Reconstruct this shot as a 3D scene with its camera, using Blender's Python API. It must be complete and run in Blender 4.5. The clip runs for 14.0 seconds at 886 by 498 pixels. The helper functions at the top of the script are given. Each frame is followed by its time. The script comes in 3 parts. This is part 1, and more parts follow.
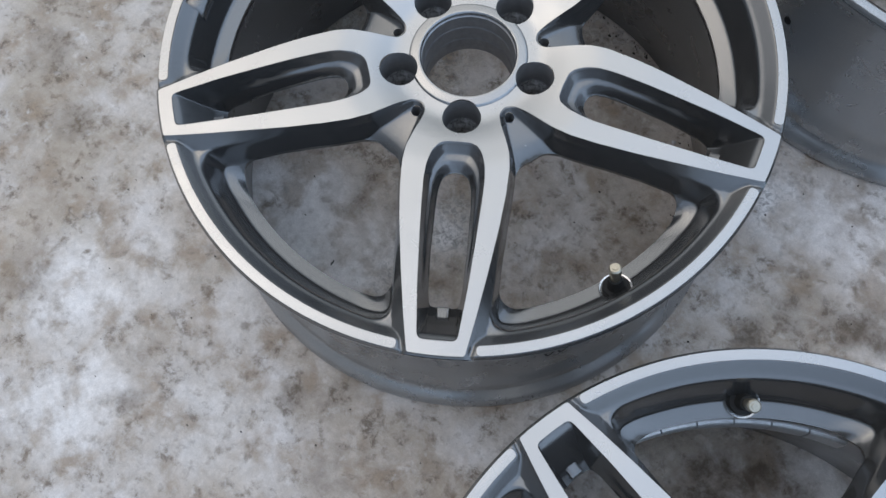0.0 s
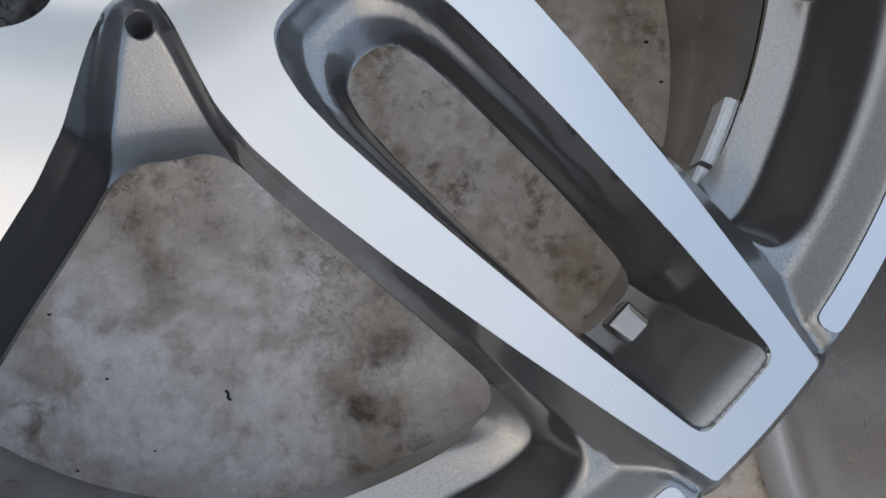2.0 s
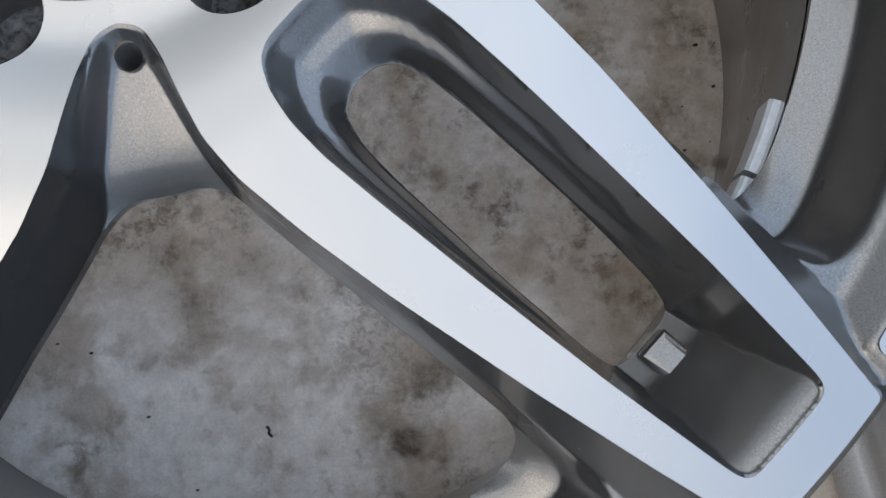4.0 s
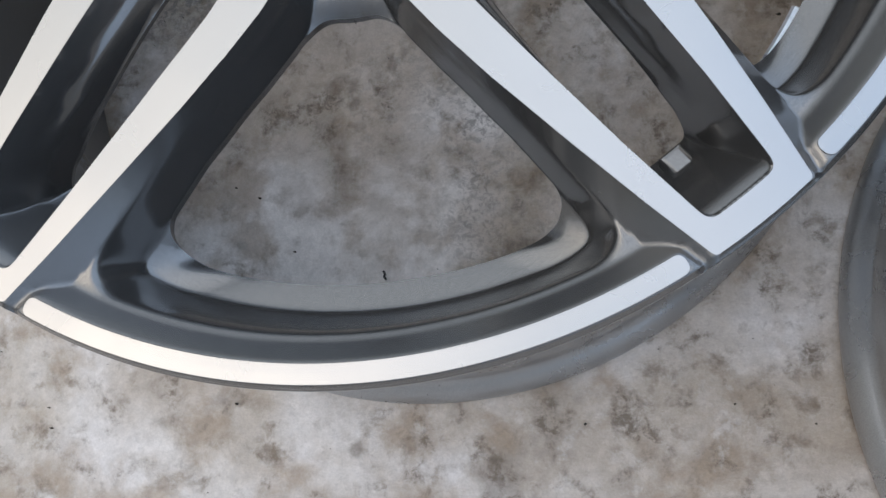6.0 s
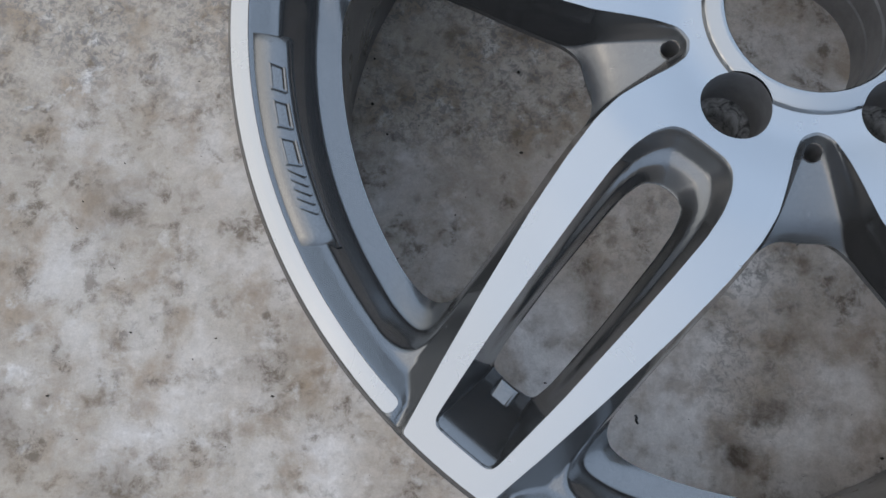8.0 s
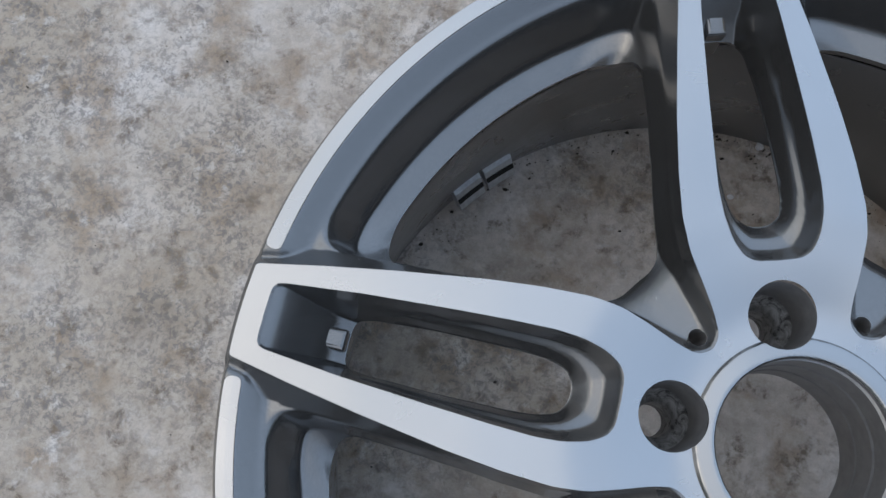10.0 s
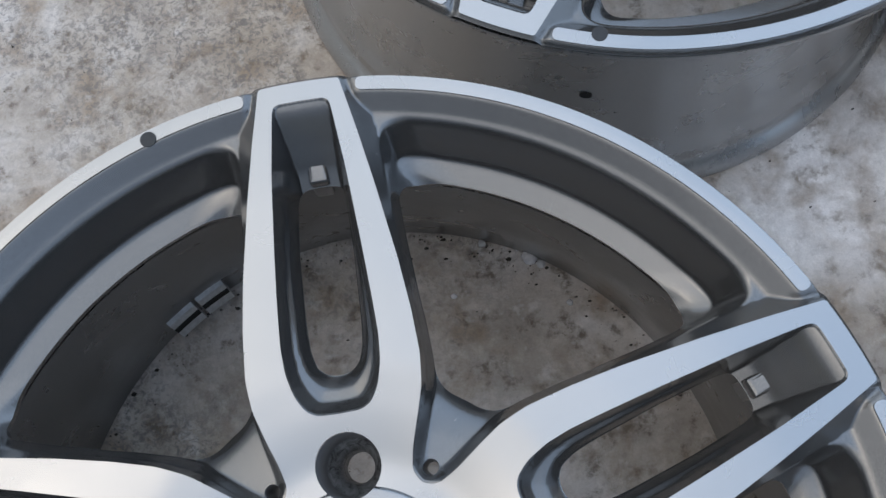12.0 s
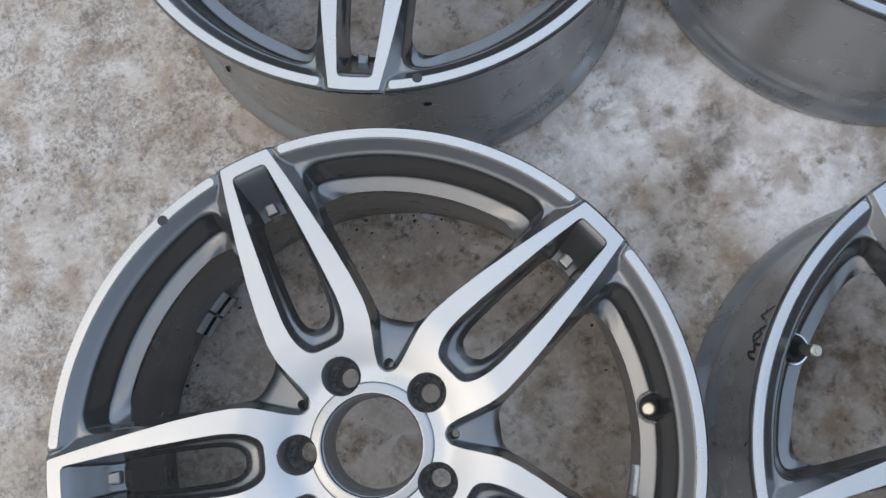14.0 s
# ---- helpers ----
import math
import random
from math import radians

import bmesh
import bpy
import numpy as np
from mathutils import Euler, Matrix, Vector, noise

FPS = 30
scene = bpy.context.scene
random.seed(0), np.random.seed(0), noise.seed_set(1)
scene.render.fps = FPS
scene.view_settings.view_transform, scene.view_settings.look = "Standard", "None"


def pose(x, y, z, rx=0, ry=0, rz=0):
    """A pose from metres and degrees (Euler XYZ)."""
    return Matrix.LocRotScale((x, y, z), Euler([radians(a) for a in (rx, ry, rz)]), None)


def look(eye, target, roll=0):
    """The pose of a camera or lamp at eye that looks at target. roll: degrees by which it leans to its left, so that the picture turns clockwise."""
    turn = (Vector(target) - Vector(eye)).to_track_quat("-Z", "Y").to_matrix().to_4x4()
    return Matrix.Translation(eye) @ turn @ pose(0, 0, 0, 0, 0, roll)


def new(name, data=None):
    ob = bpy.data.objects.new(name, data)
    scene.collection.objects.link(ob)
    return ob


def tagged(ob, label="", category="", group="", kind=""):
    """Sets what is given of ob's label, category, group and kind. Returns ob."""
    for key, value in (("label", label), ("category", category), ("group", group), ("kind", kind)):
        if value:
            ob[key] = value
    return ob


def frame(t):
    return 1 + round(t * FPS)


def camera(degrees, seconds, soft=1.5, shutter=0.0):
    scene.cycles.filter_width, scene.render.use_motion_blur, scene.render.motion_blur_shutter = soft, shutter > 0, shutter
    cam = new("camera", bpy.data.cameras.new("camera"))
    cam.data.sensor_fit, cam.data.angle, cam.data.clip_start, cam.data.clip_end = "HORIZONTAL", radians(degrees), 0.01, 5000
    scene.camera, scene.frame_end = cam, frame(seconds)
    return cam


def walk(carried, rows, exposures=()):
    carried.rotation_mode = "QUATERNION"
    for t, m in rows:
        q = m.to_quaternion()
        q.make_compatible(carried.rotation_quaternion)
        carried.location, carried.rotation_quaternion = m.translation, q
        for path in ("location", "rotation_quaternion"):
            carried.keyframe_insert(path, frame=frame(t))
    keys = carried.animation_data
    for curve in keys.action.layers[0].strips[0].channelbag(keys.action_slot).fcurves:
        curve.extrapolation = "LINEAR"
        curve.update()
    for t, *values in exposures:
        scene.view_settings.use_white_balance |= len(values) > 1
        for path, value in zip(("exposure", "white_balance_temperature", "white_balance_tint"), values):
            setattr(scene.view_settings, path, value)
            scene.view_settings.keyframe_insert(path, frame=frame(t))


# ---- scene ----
# Four alloy car wheels lying face up on dirty, trodden snow under a pale sky.
EXPOSURES = [(0, -0.2, 6130, 10), (1, -0.2, 6100, 10), (1.5, -0.13, 6200, 11), (2, 0.1, 6400, 11), (2.7, 0.17, 6400, 11), (5, 0.14, 6400, 11), (6.5, 0.0, 6430, 11), (7.2, -0.13, 6280, 10),
             (9.5, -0.2, 6130, 10), (11.2, -0.21, 6120, 10), (12.5, -0.04, 6200, 10), (14, 0.0, 6230, 10)]
cam = camera(54.80, 14.0, soft=1.5)
walk(cam, [
    (0, pose(0.2476, -0.2692, 0.7892, 19.100, 2.373, 41.946)),
    (0.5, pose(0.1532, -0.2178, 0.7130, 17.320, 2.405, 24.660)),
    (1, pose(0.1150, -0.1650, 0.5931, 12.141, 1.575, 9.314)),
    (1.5, pose(0.0926, -0.1681, 0.5035, 7.622, 0.794, -5.102)),
    (2, pose(0.0546, -0.1598, 0.4257, 6.284, -2.911, -10.487)),
    (2.5, pose(0.0313, -0.1464, 0.3818, 5.515, -6.657, -12.513)),
    (5, pose(0.1085, -0.2018, 0.4469, 10.643, 10.257, -10.745)),
    (5.5, pose(0.1140, -0.2472, 0.4698, 12.375, 11.001, -5.474)),
    (6, pose(0.0824, -0.2581, 0.4909, 11.274, 9.476, -2.149)),
    (6.5, pose(0.0172, -0.2559, 0.5044, 12.075, 6.944, 2.342)),
    (7, pose(-0.0546, -0.2463, 0.5112, 11.845, 4.276, 4.971)),
    (9.5, pose(-0.1591, -0.0357, 0.5676, 12.591, 0.210, -1.841)),
    (10, pose(-0.1497, 0.0076, 0.5684, 13.684, 0.175, -4.195)),
    (10.5, pose(-0.1103, 0.0542, 0.5703, 14.471, 0.453, -4.858)),
    (11, pose(-0.0454, 0.0723, 0.5748, 14.268, 1.501, -5.543)),
    (11.5, pose(0.0059, 0.0620, 0.5905, 15.069, 1.820, -6.983)),
    (12, pose(0.0582, 0.0418, 0.5964, 15.004, 2.485, -9.014)),
    (12.5, pose(0.1021, 0.0041, 0.6038, 13.301, 3.271, -11.867)),
    (13, pose(0.1228, -0.0429, 0.6358, 10.230, 3.873, -15.149)),
    (13.5, pose(0.1303, -0.0605, 0.7119, 8.479, 4.017, -18.436)),
    (14, pose(0.0936, -0.0126, 0.8504, 10.400, 3.257, -25.428)),
], exposures=EXPOSURES)

# ---- light ----
VEIL_LOW, VEIL_OPEN, VEIL_HIGH = 0.05, 0.80, 1.10
SUN_TURN, SUN_HEIGHT = 180.0, 62.0      # degrees: where the veiled sun stands, from +x, and how high
world = bpy.data.worlds.new("sky")
scene.world = world
world.use_nodes = True
wn, wl = world.node_tree.nodes, world.node_tree.links
sky = wn.new("ShaderNodeTexSky")
sky.sky_type = "NISHITA"
sky.sun_disc = False
sky.sun_elevation = radians(SUN_HEIGHT)
sky.sun_rotation = radians(90 - SUN_TURN)
sky.air_density, sky.dust_density, sky.ozone_density = 1.0, 4.0, 1.0
wn["Background"].inputs["Strength"].default_value = 0.05
wl.new(sky.outputs["Color"], wn["Background"].inputs["Color"])
# thin high cloud over the sky: brighter overhead, warm towards the veiled sun and bluer away from it
where = wn.new("ShaderNodeTexCoord")
axes = wn.new("ShaderNodeSeparateXYZ")
wl.new(where.outputs["Generated"], axes.inputs[0])
lift = wn.new("ShaderNodeMapRange")
lift.inputs["From Min"].default_value, lift.inputs["From Max"].default_value = -0.1, 0.85
lift.inputs["To Max"].default_value = VEIL_HIGH
lift.interpolation_type = "SMOOTHSTEP"
wl.new(axes.outputs["Z"], lift.inputs["Value"])
toward = wn.new("ShaderNodeVectorMath")
toward.operation = "DOT_PRODUCT"
toward.inputs[1].default_value = (math.cos(radians(SUN_TURN)), math.sin(radians(SUN_TURN)), 0)
wl.new(where.outputs["Generated"], toward.inputs[0])
low = wn.new("ShaderNodeMapRange")      # the open side lets more light in near the ground
low.inputs["From Min"].default_value, low.inputs["From Max"].default_value = -0.75, 0.5
low.inputs["To Min"].default_value, low.inputs["To Max"].default_value = VEIL_OPEN, VEIL_LOW
wl.new(toward.outputs["Value"], low.inputs["Value"])
wl.new(low.outputs["Result"], lift.inputs["To Min"])
tone = wn.new("ShaderNodeValToRGB")
side = wn.new("ShaderNodeMapRange")
side.inputs["From Min"].default_value, side.inputs["From Max"].default_value = -0.55, 0.75
wl.new(toward.outputs["Value"], side.inputs["Value"])
tone.color_ramp.interpolation = "EASE"
tone.color_ramp.elements[0].color = (0.81, 1.0, 1.26, 1)
tone.color_ramp.elements[1].color = (0.78, 0.765, 0.65, 1)
wl.new(side.outputs["Result"], tone.inputs["Fac"])
south = wn.new("ShaderNodeMapRange")
south.inputs["From Min"].default_value, south.inputs["From Max"].default_value = -0.75, 0.55
south.inputs["To Min"].default_value, south.inputs["To Max"].default_value = 0.48, 1.12
away = wn.new("ShaderNodeVectorMath")
away.operation = "DOT_PRODUCT"
away.inputs[1].default_value = (0.55, 0.83, 0)
wl.new(where.outputs["Generated"], away.inputs[0])
wl.new(away.outputs["Value"], south.inputs["Value"])
power = wn.new("ShaderNodeMath")
power.operation = "MULTIPLY"
wl.new(lift.outputs["Result"], power.inputs[0])
wl.new(south.outputs["Result"], power.inputs[1])
veil = wn.new("ShaderNodeBackground")
wl.new(tone.outputs["Color"], veil.inputs["Color"])
wl.new(power.outputs[0], veil.inputs["Strength"])
both = wn.new("ShaderNodeAddShader")
wl.new(wn["Background"].outputs[0], both.inputs[0])
wl.new(veil.outputs[0], both.inputs[1])
wl.new(both.outputs[0], wn["World Output"].inputs["Surface"])

sun = new("sun", bpy.data.lights.new("sun", "SUN"))
sun.data.energy, sun.data.angle, sun.data.color = 0.75, radians(90), (1.0, 0.97, 0.93)
a, e = radians(SUN_TURN), radians(SUN_HEIGHT)
sun.matrix_world = look((4 * math.cos(a) * math.cos(e), 4 * math.sin(a) * math.cos(e), 4 * math.sin(e)), (0, 0, 0))


# ---- materials ----
def material(name):
    m = bpy.data.materials.new(name)
    m.use_nodes = True
    return m, m.node_tree.nodes, m.node_tree.links, m.node_tree.nodes["Principled BSDF"]


def node(nodes, kind, **sets):
    n = nodes.new("ShaderNode" + kind)
    for key, value in sets.items():
        n.inputs[key].default_value = value
    return n


def ramp(nodes, *stops):
    n = nodes.new("ShaderNodeValToRGB")
    els = n.color_ramp.elements
    while len(els) < len(stops):
        els.new(0.5)
    for el, (at, c) in zip(els, stops):
        el.position = at
        el.color = (c, c, c, 1) if isinstance(c, (int, float)) else (*c, 1)
    return n


def mixed(nodes, links, factor, a, b, blend="MIX"):
    n = nodes.new("ShaderNodeMix")
    n.data_type, n.blend_type = "RGBA", blend
    for socket, value in ((n.inputs[0], factor), (n.inputs[6], a), (n.inputs[7], b)):
        if isinstance(value, bpy.types.NodeSocket):
            links.new(value, socket)
        else:
            socket.default_value = value if isinstance(value, float) else (*value, 1)
    return n.outputs[2]


def bump(nodes, links, height, strength, distance, target, after=None):
    n = node(nodes, "Bump", Strength=strength, Distance=distance)
    links.new(height, n.inputs["Height"])
    if after:
        links.new(after, n.inputs["Normal"])
    if target:
        links.new(n.outputs["Normal"], target.inputs["Normal"])
    return n.outputs["Normal"]


def coords(nodes, links, scale):
    """Object coordinates in metres, scaled."""
    tc = nodes.new("ShaderNodeTexCoord")
    mp = node(nodes, "Mapping", Scale=(scale, scale, scale))
    links.new(tc.outputs["Object"], mp.inputs["Vector"])
    return mp.outputs["Vector"]


def noise_of(nodes, links, scale, detail=4.0, rough=0.55, distort=0.0, where=None):
    n = node(nodes, "TexNoise", Scale=scale, Detail=detail, Roughness=rough, Distortion=distort)
    links.new(where or coords(nodes, links, 1.0), n.inputs["Vector"])
    return n.outputs["Fac"]


def metallic_paint(name, colour, rough=0.34, metal=0.55, coat=0.35, dirt=0.35):
    """Lacquered grey wheel paint with fine metal flakes and a little dust."""
    m, n, l, b = material(name)
    flakes = noise_of(n, l, 2600.0, 2.0, 0.7)
    dust = noise_of(n, l, 26.0, 5.0, 0.65, 0.4)
    dusty = ramp(n, (0.45, 0.0), (0.8, 1.0))
    l.new(dust, dusty.inputs["Fac"])
    fl = ramp(n, (0.3, 0.72), (0.7, 1.28))
    l.new(flakes, fl.inputs["Fac"])
    base = mixed(n, l, 1.0, colour, fl.outputs["Color"], "MULTIPLY")
    tint = tuple(min(1.0, c * 1.25 + 0.02) for c in colour)
    dustmix = node(n, "Math")
    dustmix.operation = "MULTIPLY"
    l.new(dusty.outputs["Color"], dustmix.inputs[0])
    dustmix.inputs[1].default_value = dirt
    l.new(mixed(n, l, dustmix.outputs[0], base, tint), b.inputs["Base Color"])
    b.inputs["Metallic"].default_value = metal
    rr = ramp(n, (0.3, rough - 0.05), (0.8, rough + 0.34 * dirt))
    l.new(dust, rr.inputs["Fac"])
    l.new(rr.outputs["Color"], b.inputs["Roughness"])
    b.inputs["Coat Weight"].default_value = coat
    b.inputs["Coat Roughness"].default_value = 0.07
    bump(n, l, flakes, 0.08, 0.0004, b)
    return m


def machined(name, colour, rough=0.25, grooves=2600.0):
    """Diamond-turned bright aluminium: fine rings round the wheel's axis."""
    m, n, l, b = material(name)
    tc = n.new("ShaderNodeTexCoord")
    flat = node(n, "VectorMath")
    flat.operation = "MULTIPLY"
    flat.inputs[1].default_value = (1, 1, 0)
    l.new(tc.outputs["Object"], flat.inputs[0])
    length = n.new("ShaderNodeVectorMath")
    length.operation = "LENGTH"
    l.new(flat.outputs[0], length.inputs[0])
    rings = node(n, "TexNoise", Scale=grooves, Detail=3.0, Roughness=0.7)
    rings.noise_dimensions = "1D"
    l.new(length.outputs["Value"], rings.inputs["W"])
    smear = noise_of(n, l, 34.0, 4.0, 0.6, 0.6)
    rr = ramp(n, (0.3, rough - 0.02), (0.75, rough + 0.04))
    l.new(smear, rr.inputs["Fac"])
    l.new(rr.outputs["Color"], b.inputs["Roughness"])
    tone = ramp(n, (0.25, 0.975), (0.75, 1.02))
    l.new(rings.outputs["Fac"], tone.inputs["Fac"])
    l.new(mixed(n, l, 1.0, colour, tone.outputs["Color"], "MULTIPLY"), b.inputs["Base Color"])
    b.inputs["Metallic"].default_value = 1.0
    b.inputs["Anisotropic"].default_value = 0.7
    tan = n.new("ShaderNodeTangent")
    tan.direction_type, tan.axis = "RADIAL", "Z"
    l.new(tan.outputs["Tangent"], b.inputs["Tangent"])
    bump(n, l, rings.outputs["Fac"], 0.008, 0.0003, b)
    return m


def plain(name, colour, rough=0.5, metal=0.0, grain=300.0, vary=0.25, relief=0.2):
    m, n, l, b = material(name)
    g = noise_of(n, l, grain, 4.0, 0.6)
    r = ramp(n, (0.3, 1 - vary), (0.7, 1 + vary))
    l.new(g, r.inputs["Fac"])
    l.new(mixed(n, l, 1.0, colour, r.outputs["Color"], "MULTIPLY"), b.inputs["Base Color"])
    b.inputs["Roughness"].default_value, b.inputs["Metallic"].default_value = rough, metal
    bump(n, l, g, relief, 0.0004, b)
    return m


def scuffed(name):
    """Bare metal with black bolt marks smeared round it."""
    m, n, l, b = material(name)
    marks = noise_of(n, l, 150.0, 5.0, 0.7, 1.2)
    r = ramp(n, (0.36, 0.05), (0.46, 0.20), (0.60, 0.33))
    l.new(marks, r.inputs["Fac"])
    l.new(r.outputs["Color"], b.inputs["Base Color"])
    b.inputs["Roughness"].default_value, b.inputs["Metallic"].default_value = 0.42, 0.6
    bump(n, l, marks, 0.3, 0.0006, b)
    return m


def snow_ground():
    """Trodden, thawing snow and ice with brown dirt in patches and specks."""
    m, n, l, b = material("dirty_snow")
    big = noise_of(n, l, 4.5, 5.0, 0.55, 0.3)
    mid = noise_of(n, l, 15.0, 7.0, 0.62, 0.5)
    spots = noise_of(n, l, 38.0, 6.0, 0.62, 0.3, coords(n, l, 1.07))
    fine = noise_of(n, l, 130.0, 8.0, 0.72, 0.3)
    grain = noise_of(n, l, 700.0, 4.0, 0.7)

    def by(fac, *stops):
        r = ramp(n, *stops)
        l.new(fac, r.inputs["Fac"])
        return r.outputs["Color"]

    def times(p, q):
        k = n.new("ShaderNodeMath")
        k.operation = "MULTIPLY"
        for i, v in enumerate((p, q)):
            if isinstance(v, float):
                k.inputs[i].default_value = v
            else:
                l.new(v, k.inputs[i])
        return k.outputs[0]

    # greyish tan ice, paler where it is clean
    soft = noise_of(n, l, 11.0, 5.0, 0.58, 0.0, coords(n, l, 1.07))
    base = by(soft, (0.36, (0.36, 0.315, 0.275)), (0.46, (0.49, 0.44, 0.395)), (0.56, (0.58, 0.54, 0.51)), (0.68, (0.68, 0.655, 0.65)))
    cloud = noise_of(n, l, 9.0, 6.0, 0.6, 0.3, coords(n, l, 1.13))
    base = mixed(n, l, by(cloud, (0.50, 0.0), (0.66, 0.6)), base, (0.36, 0.295, 0.225))
    base = mixed(n, l, by(big, (0.44, 0.0), (0.66, 0.6)), base, (0.42, 0.345, 0.265))
    # yellower, dirtier slush on the trodden side
    side = n.new("ShaderNodeTexCoord")
    across = node(n, "VectorMath")
    across.operation = "DISTANCE"
    across.inputs[1].default_value = (-0.6, 0, 0)
    l.new(side.outputs["Object"], across.inputs[0])
    drift = n.new("ShaderNodeMath")
    drift.operation = "SUBTRACT"
    l.new(times(cloud, 1.5), drift.inputs[0])
    l.new(across.outputs["Value"], drift.inputs[1])
    base = mixed(n, l, by(drift.outputs[0], (0.22, 0.0), (0.58, 0.55)), base, (0.375, 0.325, 0.265))
    # wobbling plan coordinates, then white patches (x, y, radius, strength)
    tc = n.new("ShaderNodeTexCoord")
    wob = node(n, "TexNoise", Scale=26.0, Detail=6.0, Roughness=0.62)
    l.new(tc.outputs["Object"], wob.inputs["Vector"])
    shift = node(n, "VectorMath")
    shift.operation = "MULTIPLY_ADD"
    shift.inputs[1].default_value, shift.inputs[2].default_value = (0.036, 0.036, 0), (-0.018, -0.018, 0)
    l.new(wob.outputs["Color"], shift.inputs[0])
    moved = n.new("ShaderNodeVectorMath")
    l.new(tc.outputs["Object"], moved.inputs[0])
    l.new(shift.outputs[0], moved.inputs[1])
    flat = node(n, "VectorMath")
    flat.operation = "MULTIPLY"
    flat.inputs[1].default_value = (1, 1, 0)
    l.new(moved.outputs[0], flat.inputs[0])
    # tan and brown melt stains with soft edges
    patch2 = noise_of(n, l, 24.0, 6.0, 0.6, 0.15, coords(n, l, 0.93))
    base = mixed(n, l, by(patch2, (0.50, 0.0), (0.66, 0.75)), base, (0.29, 0.215, 0.145))
    # speckled dirt, gathered where the stains are
    dirty = times(by(spots, (0.50, 0.0), (0.62, 1.0)), by(fine, (0.44, 0.0), (0.58, 1.0)))
    base = mixed(n, l, times(dirty, 0.85), base, (0.11, 0.082, 0.057))
    broken = times(by(mid, (0.36, 0.30), (0.54, 1.0)), by(patch2, (0.44, 1.0), (0.60, 0.25)))
    # clean snow; inside the main wheel the colour is also lifted against its shade
    for x, y, r, k in WHITES:
        far_off = node(n, "VectorMath")
        far_off.operation = "DISTANCE"
        far_off.inputs[1].default_value = (x, y, 0)
        l.new(flat.outputs[0], far_off.inputs[0])
        near = n.new("ShaderNodeMapRange")
        near.interpolation_type = "SMOOTHSTEP"
        near.inputs["From Min"].default_value, near.inputs["From Max"].default_value = r * 1.3, r * 0.35
        near.inputs["To Min"].default_value, near.inputs["To Max"].default_value = 0.0, k
        l.new(far_off.outputs["Value"], near.inputs["Value"])
        base = mixed(n, l, times(near.outputs["Result"], broken), base, (0.84, 0.815, 0.805))
    # a second, sparser scatter of dirt over all
    flecks = noise_of(n, l, 62.0, 6.0, 0.62, 0.2, coords(n, l, 0.87))
    base = mixed(n, l, times(by(flecks, (0.55, 0.0), (0.68, 0.85)), by(cloud, (0.40, 0.1), (0.58, 1.0))), base, (0.165, 0.122, 0.083))
    # small bright crumbs of cleaner snow
    crumbs = noise_of(n, l, 52.0, 6.0, 0.62, 0.1, coords(n, l, 1.21))
    base = mixed(n, l, times(by(crumbs, (0.56, 0.0), (0.68, 1.0)), by(mid, (0.40, 0.0), (0.58, 0.5))), base, (0.74, 0.72, 0.71))
    # grey frozen crust with open pores
    pores = noise_of(n, l, 210.0, 6.0, 0.75, 0.5)
    place = n.new("ShaderNodeTexCoord")
    run = node(n, "VectorMath")
    run.operation = "DISTANCE"
    run.inputs[1].default_value = (-0.35, 0.75, 0)
    l.new(place.outputs["Object"], run.inputs[0])
    edge = n.new("ShaderNodeMath")
    edge.operation = "SUBTRACT"
    l.new(times(big, 2.2), edge.inputs[0])
    l.new(run.outputs["Value"], edge.inputs[1])
    region = by(edge.outputs[0], (0.26, 0.12), (0.58, 1.0))
    crust = times(times(region, by(mid, (0.36, 0.25), (0.56, 1.0))), by(pores, (0.47, 0.0), (0.58, 1.0)))
    base = mixed(n, l, times(crust, 0.78), base, (0.165, 0.155, 0.15))
    mottle = times(by(spots, (0.36, 0.25), (0.58, 1.0)), by(fine, (0.34, 0.6), (0.56, 1.0)))
    for x, y, r, k in STAINS:
        far_off = node(n, "VectorMath")
        far_off.operation = "DISTANCE"
        far_off.inputs[1].default_value = (x, y, 0)
        l.new(flat.outputs[0], far_off.inputs[0])
        near = n.new("ShaderNodeMapRange")
        near.interpolation_type = "SMOOTHSTEP"
        near.inputs["From Min"].default_value, near.inputs["From Max"].default_value = r * 1.4, r * 0.5
        near.inputs["To Min"].default_value, near.inputs["To Max"].default_value = 0.0, k
        l.new(far_off.outputs["Value"], near.inputs["Value"])
        base = mixed(n, l, times(near.outputs["Result"], mottle), base, (0.11, 0.082, 0.058))
    l.new(mixed(n, l, 1.0, base, mixed(n, l, 1.0, by(grain, (0.3, 0.91), (0.7, 1.07)), by(fine, (0.32, 0.86), (0.66, 1.07)), "MULTIPLY"), "MULTIPLY"), b.inputs["Base Color"])
    l.new(by(mid, (0.3, 0.32), (0.7, 0.75)), b.inputs["Roughness"])
    first = bump(n, l, mid, 0.35, 0.005, None)
    second = bump(n, l, fine, 0.4, 0.0022, None, first)
    bump(n, l, grain, 0.25, 0.0005, b, second)
    return m


